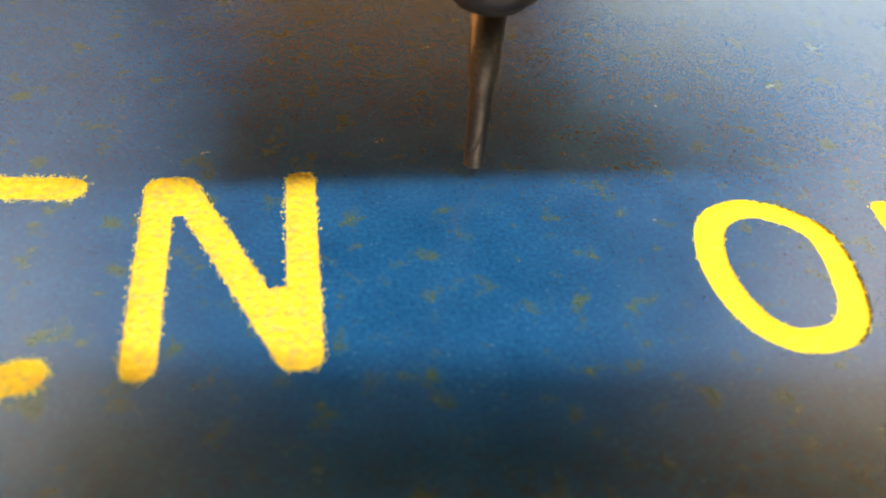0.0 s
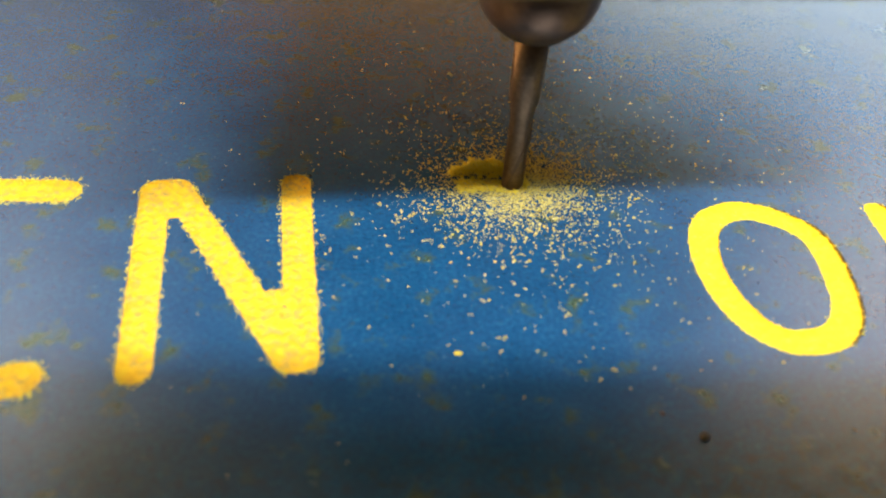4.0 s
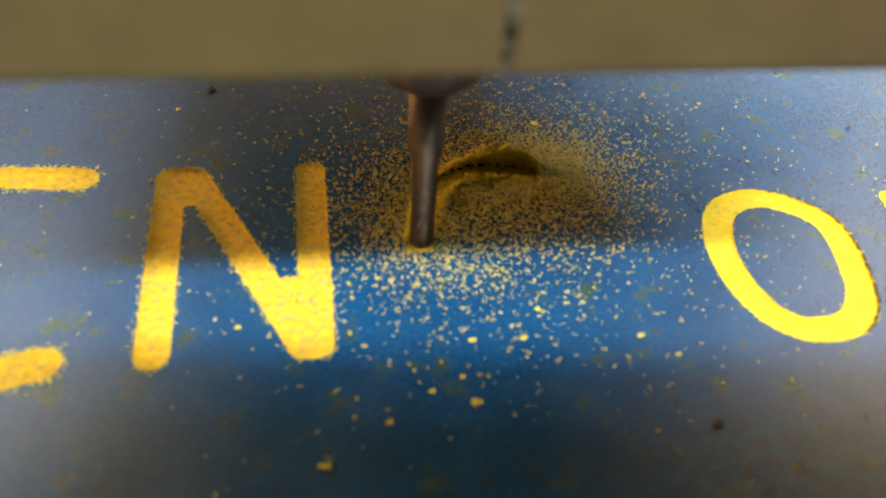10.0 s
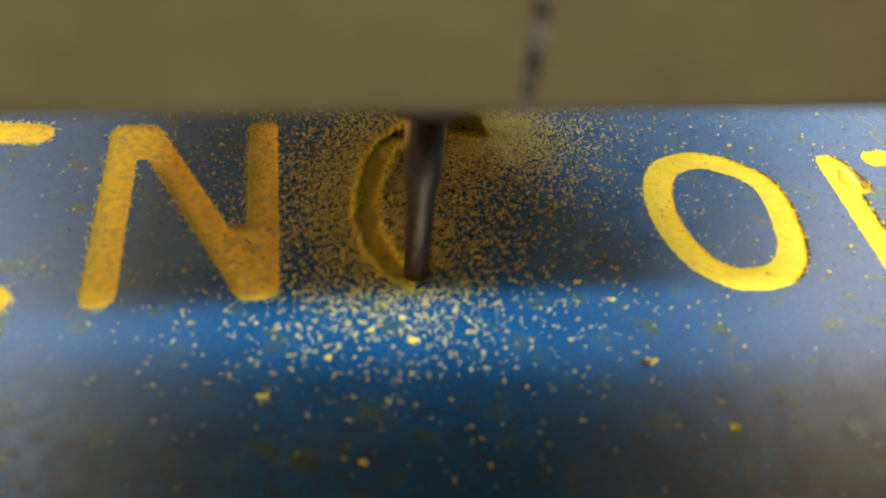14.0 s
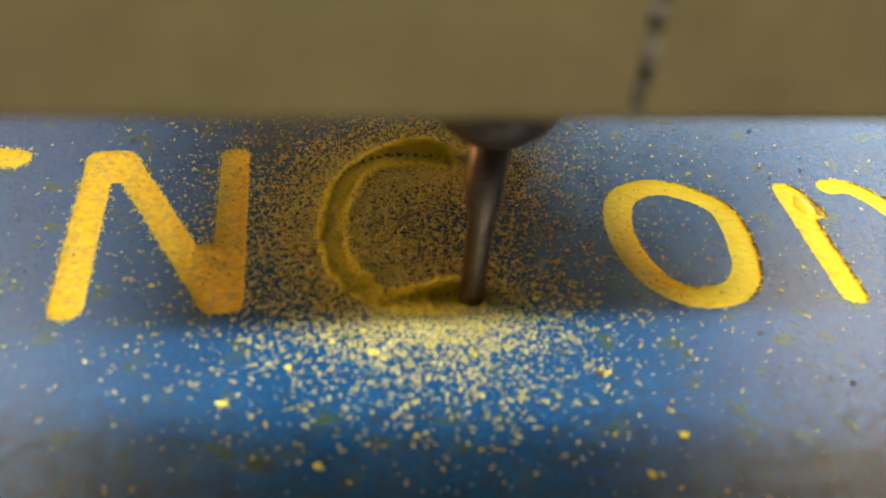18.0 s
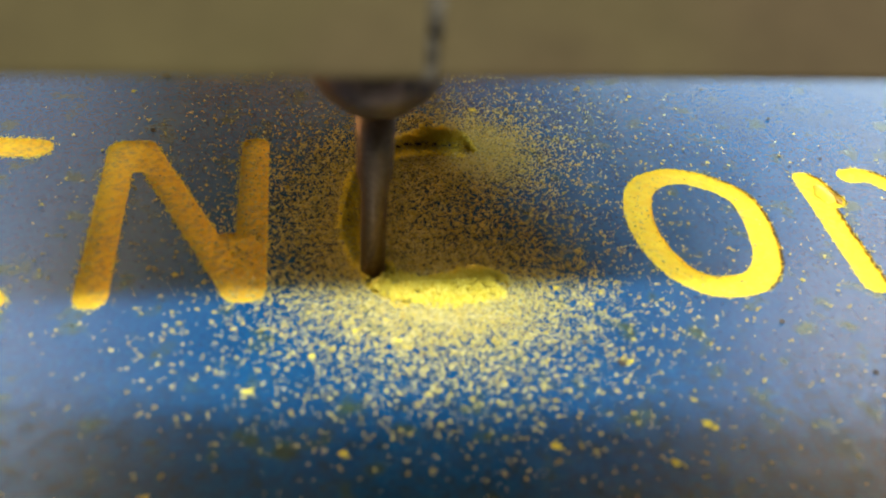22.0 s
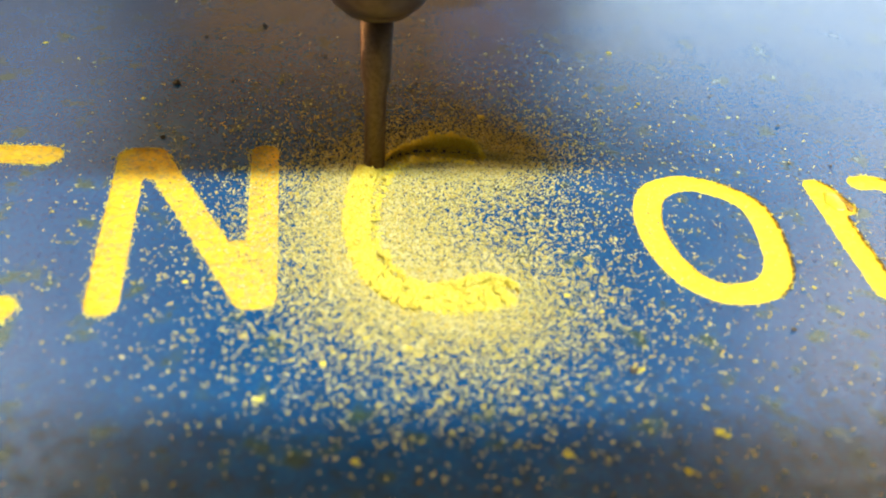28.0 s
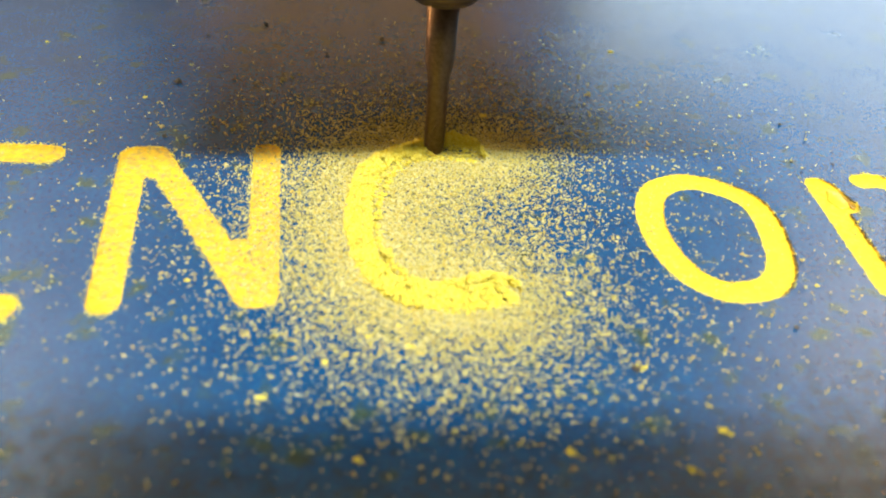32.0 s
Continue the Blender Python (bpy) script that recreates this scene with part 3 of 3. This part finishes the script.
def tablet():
    """What holds the lens: unseen, its outline sized to shade the front of the board. Its own space is the camera's."""
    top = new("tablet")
    tagged(top, "dark flat unseen device at the lens, sized to shade the board", "tablet")
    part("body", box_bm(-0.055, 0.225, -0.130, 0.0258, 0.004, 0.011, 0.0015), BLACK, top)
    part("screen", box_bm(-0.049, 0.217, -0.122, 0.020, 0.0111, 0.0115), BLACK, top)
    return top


def field_at(name, px, py):
    i = np.clip(((px - X0) / CELL).round().astype(int), 0, GX.shape[0] - 1)
    j = np.clip(((py - Y0) / CELL).round().astype(int), 0, GX.shape[1] - 1)
    return FIELDS[name][i, j], i, j


C_STEP = np.hypot(*(C_LINE[1:] - C_LINE[:-1]).T)
C_AT = np.concatenate([[0], np.cumsum(C_STEP)])
C_LEN = float(C_AT[-1])
BINS = 46


def bin_point(k):
    s = (k + 0.5) / BINS * C_LEN
    return float(np.interp(s, C_AT, C_LINE[:, 0])), float(np.interp(s, C_AT, C_LINE[:, 1]))


def pass_times(k):
    """When the bit first reaches this stretch of the letter, and when it comes by for the last time."""
    x, y = bin_point(k)
    ts = np.arange(1.6, 32.01, 0.05)
    d = np.array([math.hypot(tool_at(t)[0] - x, tool_at(t)[1] - y) for t in ts])
    first = ts[np.argmax(d < 3.6)] if (d < 3.6).any() else 4.2
    late = ts[ts > 18.2]
    dl = d[ts > 18.2]
    second = late[np.argmin(dl)] if dl.min() < 4.6 and late[np.argmin(dl)] < 31.6 else None
    return float(first), (float(second) if second is not None else None)


CUT = [pass_times(k) for k in range(BINS)]
CUT_FIRST = np.array([a for a, b in CUT])
CUT_SECOND = np.array([b or 40.0 for a, b in CUT])


def plugs(board):
    """The material still to be cut away from the letter C, stretch by stretch."""
    xy, full_in, full_out, inside, outside, rim = cut_cells(FIELDS["letter_c"])
    faces = [[int(v) for v in f] for f in full_in] + inside
    mid = np.array([xy[f].mean(0) for f in faces])
    dist, run = distance(mid[:, 0], mid[:, 1], C_LINE)
    which = np.clip((run / C_LEN * BINS).astype(int), 0, BINS - 1)
    later = dist > C_HALF + 0.1
    out = []
    for k, stage in [(k, stage) for k in range(BINS) for stage in (0, 1)]:
        mine = [f for f, w, q in zip(faces, which, later) if w == k and q == stage]
        if not mine:
            continue
        edges = {}
        for f in mine:
            for a, b in zip(f, f[1:] + f[:1]):
                if (b, a) in edges:
                    del edges[(b, a)]
                else:
                    edges[(a, b)] = 1
        n = len(xy)
        xyz = np.concatenate([np.concatenate([xy, np.zeros((n, 1))], 1), np.concatenate([xy, np.full((n, 1), -1.0)], 1)]) * MM
        verts, fs = compact(xyz, mine + [(a, a + n, b + n, b) for a, b in edges])
        ob = part_mesh("uncut_piece", mesh_from("uncut_piece", verts, fs, [BLUE]), board)
        out.append((ob, CUT[k][0] if stage == 0 else (CUT[k][1] or 40.0)))
    return out


def chip_groups():
    """Sprays of chips, each thrown round the place where the bit stands at its time."""
    made = []
    t = 1.7
    while t < 31.9:
        x, y, _ = tool_at(t)
        early = t < 6.3
        for sector in range(3):
            seeds = (390 if t < 3.2 else 340) if early else 230
            a = (sector + RNG.random(seeds)) * 2 * math.pi / 3
            near = RNG.random(seeds) < (0.72 if early else 0.62)
            r = np.where(near, np.abs(RNG.normal(0, 10.5 if early else 12.0, seeds)) + 2.0, RNG.gamma(2.0, 11.5, seeds) + 3.0)
            px, py = x + r * np.cos(a) + (7.0 if early else 0.0), y + r * np.sin(a) - (0.5 if early else 0.0)
            size = np.where(near, (0.12 if early else 0.13) + 0.15 * RNG.random(seeds) ** 2, 0.13 + 0.24 * RNG.random(seeds) ** 2.4)
            wide = RNG.random(seeds) < (0.0 if early else 0.04)
            px = np.where(wide, x + RNG.normal(18, 55, seeds), px)
            py = np.where(wide, y + RNG.normal(5, 34, seeds), py)
            size = np.where(wide, 0.15 + 0.20 * RNG.random(seeds) ** 2, size)
            # each chip is a curl of two to four flakes
            own = np.repeat(np.arange(seeds), RNG.integers(2, 4 if early else 5, seeds))
            n = len(own)
            size = size[own] * (0.7 + 0.5 * RNG.random(n))
            px, py = px[own] + RNG.normal(0, 0.85, n) * size, py[own] + RNG.normal(0, 0.75, n) * size
            pz = size * (0.35 + 2.0 * RNG.random(n) ** 1.4)
            # and fine dust between them
            dust = 160 if early else 380
            a = (sector + RNG.random(dust)) * 2 * math.pi / 3
            r = np.abs(RNG.normal(0, 8.0 if early else 15.0, dust)) + 1.0
            fine = 0.055 + 0.05 * RNG.random(dust)
            px, py, pz, size = (np.concatenate(v) for v in ((px, x + r * np.cos(a)), (py, y + r * np.sin(a)), (pz, fine * 0.4), (size, fine)))
            n += dust
            keep = np.ones(n, bool)
            for name in FIELDS:
                d, i, j = field_at(name, px, py)
                inside = d < 0
                if name == "letter_c":
                    k = np.clip((C_RUN[i, j] / C_LEN * BINS).astype(int), 0, BINS - 1)
                    when = np.where(C_DIST[i, j] > C_HALF + 0.1, CUT_SECOND[k], CUT_FIRST[k])
                    early_bird = inside & (when >= t)
                    keep &= ~early_bird
                    for q in np.nonzero(early_bird)[0]:
                        WAITING.setdefault((float(when[q]), int(t / 2.0)), []).append((px[q], py[q], pz[q], size[q], t))
                pz = np.where(inside, pz - (DEPTH if name == "letter_c" else SHALLOW), pz)
            if keep.sum() < 4:
                continue
            me = crumbs_mesh("chip_spray", np.stack([px, py, pz], 1)[keep], size[keep], CHIPS)
            ob = new("chip_spray", me)
            tagged(ob, "scattered pale yellow plastic chips lying on the blue board", "chips", "chips thrown by the bit", "stuff")
            made.append((ob, t + 0.1 * sector))
        t += 0.32
    return made


WAITING = {}


def chips_on_uncut():
    """Chips that land where the letter is still to be cut: they go down with that stretch."""
    made = []
    for (end, _), rows in WAITING.items():
        a = np.array(rows)
        ob = new("chip_spray", crumbs_mesh("chip_spray", a[:, :3], a[:, 3], CHIPS))
        tagged(ob, "scattered pale yellow plastic chips lying on the blue board", "chips", "chips thrown by the bit", "stuff")
        start = float(a[:, 4].min())
        if end - start > 0.5:
            made.append((ob, start, end))
        else:
            bpy.data.objects.remove(ob)
    return made


# run along the letter (mm) and height of the fluffy wall at its two ends
HEAP_START = ((-3.0, 0.6), (-1.0, 2.4), (2.5, 4.2), (6.0, 5.0), (10.0, 4.8), (14.0, 3.4), (18.0, 1.6), (22.0, 0.4))
HEAP_END = ((-3.0, 0.6), (-1.0, 2.0), (3.0, 3.4), (7.0, 3.8), (12.0, 2.8), (16.0, 1.4), (19.0, 0.4))
# how far the second pass lies outside the first
OUTWARD = ((0.0, -1.2), (0.12, -1.7), (0.30, -2.6), (0.50, -1.3), (0.70, -1.0), (1.0, -0.8))


def table(rows, v):
    return np.interp(v, [r[0] for r in rows], [r[1] for r in rows])


def clumped(centres, radius, each):
    """Crumbs packed into lumps round the centres."""
    own = np.repeat(np.arange(len(centres)), each)
    way = RNG.normal(0, 1.0, (len(own), 3))
    way /= np.linalg.norm(way, axis=1)[:, None]
    return centres[own] + way * (radius[own] * RNG.random(len(own)) ** 0.4)[:, None] * np.array([1.0, 1.0, 0.85])


def heap_wall(u, run, height, far):
    """Lumps of a crumbling wall on the far rim: how far along, across and up they lie."""
    m = len(run)
    crest = np.maximum(height * (1.0 + 0.10 * np.sin(run * 1.3) + 0.08 * np.sin(run * 2.9 + 1.0)), 0.2)
    rise = RNG.random(m) ** 0.8
    across = far * (C_HALF + 1.1 - 0.9 * np.sin(rise * 1.6)) + far * np.abs(RNG.normal(0, 0.8, m)) * (1.15 - 0.85 * rise) + RNG.normal(0, 0.25, m)
    return np.stack([u, across, crest * rise], 1)


def ridges():
    """Fluffy swarf heaped along the cut: at the rims behind the first pass, over the outer half behind the second."""
    made = []
    step = C_LEN / BINS
    for k in range(BINS):
        x, y = bin_point(k)
        x2, y2 = bin_point(min(k + 1, BINS - 1)) if k < BINS - 1 else (2 * x - bin_point(k - 1)[0], 2 * y - bin_point(k - 1)[1])
        ux, uy = x2 - x, y2 - y
        l = math.hypot(ux, uy)
        ux, uy = ux / l, uy / l
        first, second = CUT[k]
        mid_run = (k + 0.5) * step
        for stage, t in ((0, first + 0.45), (1, (second or 0) + 0.5)):
            if stage and second is None:
                continue
            if stage == 0:
                clumps = 11
                vigour = (0.4, 1.1, 0.7, 1.5, 0.5, 1.0)[int(RNG.integers(0, 6))]
                side = np.where(RNG.random(clumps) < 0.55, -1.0, 1.0)
                mid = np.stack([(RNG.random(clumps) - 0.5) * l * 1.4, side * (C_HALF + RNG.normal(0.15, 0.40, clumps)), 0.1 + 1.5 * vigour * RNG.random(clumps) ** 1.3], 1)
                mid[:3, 1] *= RNG.random(3)
                mid[:3, 2] = -0.6 + 0.5 * RNG.random(3)
                spots = clumped(mid, 0.30 + (0.25 + 0.55 * vigour) * RNG.random(clumps) ** 1.5, 32)
                floor = np.stack([(RNG.random(120) - 0.5) * l * 1.3, RNG.uniform(-C_HALF + 0.2, C_HALF - 0.2, 120), -0.65 + 0.6 * RNG.random(120) ** 1.8], 1)
                spots = np.concatenate([spots, floor])
                ends = (((mid_run < 22), HEAP_START, -1.0), ((C_LEN - mid_run < 19), HEAP_END, 1.0))
                for there, rows, far in ends:
                    if not there:
                        continue
                    first_bin = k == 0 or k == BINS - 1
                    tall = float(table(rows, mid_run if far < 0 else C_LEN - mid_run))
                    m = int(11 * max(tall, 0.8) * (1.9 if first_bin else 1.0))
                    u = (RNG.random(m) - 0.5) * step * 1.1
                    if first_bin:
                        u = RNG.random(m) * (step + 3.0) - (step * 0.5 + 3.0) if far < 0 else RNG.random(m) * (step + 3.0) - step * 0.5
                    run = mid_run + u
                    lumps = heap_wall(u, run, table(rows, run if far < 0 else C_LEN - run), far)
                    # the wall bends round the end of the stroke
                    lumps[:, 1] -= far * np.clip(-run if far < 0 else run - C_LEN, 0, 3.0) * 0.9
                    spots = np.concatenate([spots, clumped(lumps, 0.28 + 0.75 * RNG.random(m) ** 2, 26)])
                along, across, z = spots.T
                z = np.where(np.abs(across) < C_HALF - 0.4, np.maximum(z, -0.8), np.maximum(z, 0.02))
                n = len(along)
                size = 0.13 + 0.22 * RNG.random(n) ** 2
            else:
                out = float(table(OUTWARD, mid_run / C_LEN))
                low, high = out - 3.5, (out + 2.3 if mid_run / C_LEN < 0.76 else 4.3)
                m = 46
                mid = np.stack([(RNG.random(m) - 0.5) * step * 1.15, low + (high - low) * RNG.random(m), np.zeros(m)], 1)
                v = (mid[:, 1] - low) / (high - low) * 2 - 1
                mid[:, 2] = (1.25 + 0.45 * np.sin((mid_run + mid[:, 0]) * 1.1)) * np.sqrt(np.clip(1 - np.abs(v) ** 2.6, 0, 1)) * (0.75 + 0.35 * RNG.random(m))
                along, across, z = clumped(mid, 0.35 + 0.45 * RNG.random(m), 24).T
                z = np.maximum(z, 0.03)
                n = len(along)
                size = 0.15 + 0.20 * RNG.random(n) ** 2
            px, py = x + along * ux - across * uy, y + along * uy + across * ux
            ob = new("swarf_ridge", crumbs_mesh("swarf_ridge", np.stack([px, py, z], 1), size, CRUMBS))
            tagged(ob, "fluffy yellow plastic swarf heaped along the fresh cut", "swarf", "swarf along the letter C", "stuff")
            made.append((ob, t))
    return made


def single_chips():
    """Larger loose chips: x, y, size (mm), and when they land."""
    made = []
    for x, y, size, t in ((-62.0, -8.1, 0.7, 4.2), (-15.3, -14.9, 0.9, 3.9), (19.7, -16.0, 0.8, 4.4), (-4.9, -15.0, 0.8, 4.6), (-16.8, -30.5, 1.0, 5.2), (-25.0, -27.1, 0.7, 4.8),
                          (-45.4, -42.1, 1.0, 4.7), (-33.5, -33.6, 0.8, 6.6), (-0.3, -7.2, 0.7, 5.0), (-18.7, -24.1, 0.7, 4.1), (13.2, 62.0, 1.3, 3.8), (-116.0, 107.8, 0.7, 6.7), (-82.0, 72.5, 0.6, 5.3),
                          (25.9, -21.8, 0.7, 5.0), (64.4, 105.4, 0.8, 9.0), (39.4, -55.5, 1.1, 14.0), (30.2, -63.8, 1.0, 14.4), (28.4, -39.0, 1.3, 13.6), (-28.4, -57.4, 0.9, 13.2), (-60.9, -64.2, 1.0, 13.0),
                          (9.3, -58.4, 1.1, 18.6), (63.5, 70.2, 0.6, 8.6), (40.4, -56.6, 0.8, 18.9), (61.9, 68.3, 0.5, 6.4), (78.0, -16.0, 0.6, 8.9)):
        m = 26
        spots = RNG.normal(0, 0.42, (m, 3)) * size * np.array([1.0, 0.75, 0.45])
        spots[:, 2] = np.abs(spots[:, 2]) + 0.12
        ob = new("loose_chip", crumbs_mesh("loose_chip", spots + np.array([x, y, 0.0]), size * (0.22 + 0.2 * RNG.random(m)), CRUMBS))
        tagged(ob, "crumpled yellow plastic chip lying loose on the blue board", "chip", "loose chips on the board")
        made.append((ob, t))
    return made


def dark_crumbs():
    """Single dark crumbs that land on the board: x, y, size (mm), and when."""
    made = []
    for x, y, size, t in ((-74.0, 82.0, 1.5, 6.8), (-50.2, 122.8, 1.0, 16.5), (-74.0, 51.2, 0.9, 10.3), (-58.2, 83.9, 0.7, 26.5), (-68.2, 114.3, 0.8, 26.5),
                          (-12.4, 111.7, 1.1, 26.5), (-14.4, 125.1, 0.7, 26.5), (-30.5, 100.8, 0.9, 26.5), (27.8, -38.9, 1.2, 0.3), (102.7, 56.6, 0.8, 5.3), (88.3, 75.0, 0.6, 16.2),
                          (97.0, 36.5, 0.7, 14.8), (108.5, 34.7, 0.6, 16.8), (79.8, -45.0, 0.8, 13.9), (66.5, -29.5, 0.7, 17.0), (-3.8, 82.2, 0.7, 26.2), (21.5, -33.0, 0.6, 0.3)):
        bm = bmesh.new()
        bmesh.ops.create_icosphere(bm, subdivisions=1, radius=size * 0.85 * MM)
        for v in bm.verts:
            q = v.co.normalized()
            v.co *= 0.55 + 0.35 * math.sin(5 * q.x + x) * math.sin(4 * q.y + y) + 0.75 * RNG.random()
            v.co.z *= 0.6
            v.co += Vector((x * MM, y * MM, size * 0.4 * MM))
        ob = part("dark_crumb", bm, DARK_BITS, None)
        tagged(ob, "dark brown ragged crumb lying on the blue board", "crumb", "dark crumbs on the board")
        made.append((ob, t))
    return made


room()
BOARD = sign_board()
CARRIAGE = carriage()
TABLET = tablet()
PLUGS = plugs(BOARD)
SPRAYS = chip_groups()
PASSING = chips_on_uncut()
RIDGES = ridges()
CRUMBS_DARK = dark_crumbs()
LOOSE = single_chips()


def motions():
    # the gantry racks a little while it turns the corner of the letter
    rack = ((0, 0), (10.0, 0), (11.0, 0.75), (12.5, 0.75), (13.0, 0.15), (13.5, 0), (32, 0))
    lean = [float(np.interp(row[0], [r[0] for r in rack], [r[1] for r in rack])) for row in TOOL]
    walk(CARRIAGE, [(t, pose(x * MM, y * MM, z * MM, 0, a, 0)) for (t, x, y, z), a in zip(TOOL, lean)])
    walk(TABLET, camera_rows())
    down = pose(0, 0, -1.6 * MM)
    for ob, t in PLUGS:
        if t < 31.6:
            walk(ob, [(0, pose(0, 0, 0)), (t - 0.1, pose(0, 0, 0)), (t + 0.25, down), (32, down)])
    for ob, t in CRUMBS_DARK + LOOSE:
        low = pose(0, 0, -5.5 * MM)
        walk(ob, [(0, low), (t - 0.1, low), (t, pose(0, 0, 0)), (32, pose(0, 0, 0))])
    for ob, t in SPRAYS:
        low = pose(0, 0, -4.5 * MM)
        walk(ob, [(0, low), (t - 0.12, low), (t + 0.05, pose(0, 0, 1.0 * MM)), (min(t + 0.2, 31.95), pose(0, 0, 0)), (32, pose(0, 0, 0))])
    for ob, start, end in PASSING:
        low = pose(0, 0, -4.5 * MM)
        rows = [(0, low), (start - 0.1, low), (start + 0.1, pose(0, 0, 0))]
        walk(ob, rows + ([(end - 0.05, pose(0, 0, 0)), (end + 0.2, low), (32, low)] if end < 31.6 else [(32, pose(0, 0, 0))]))
    for ob, t in RIDGES:
        if t > 31.7:
            t = 31.7
        low = pose(0, 0, -10.0 * MM)
        walk(ob, [(0, low), (t - 0.3, low), (t, pose(0, 0, 0)), (32, pose(0, 0, 0))])


motions()
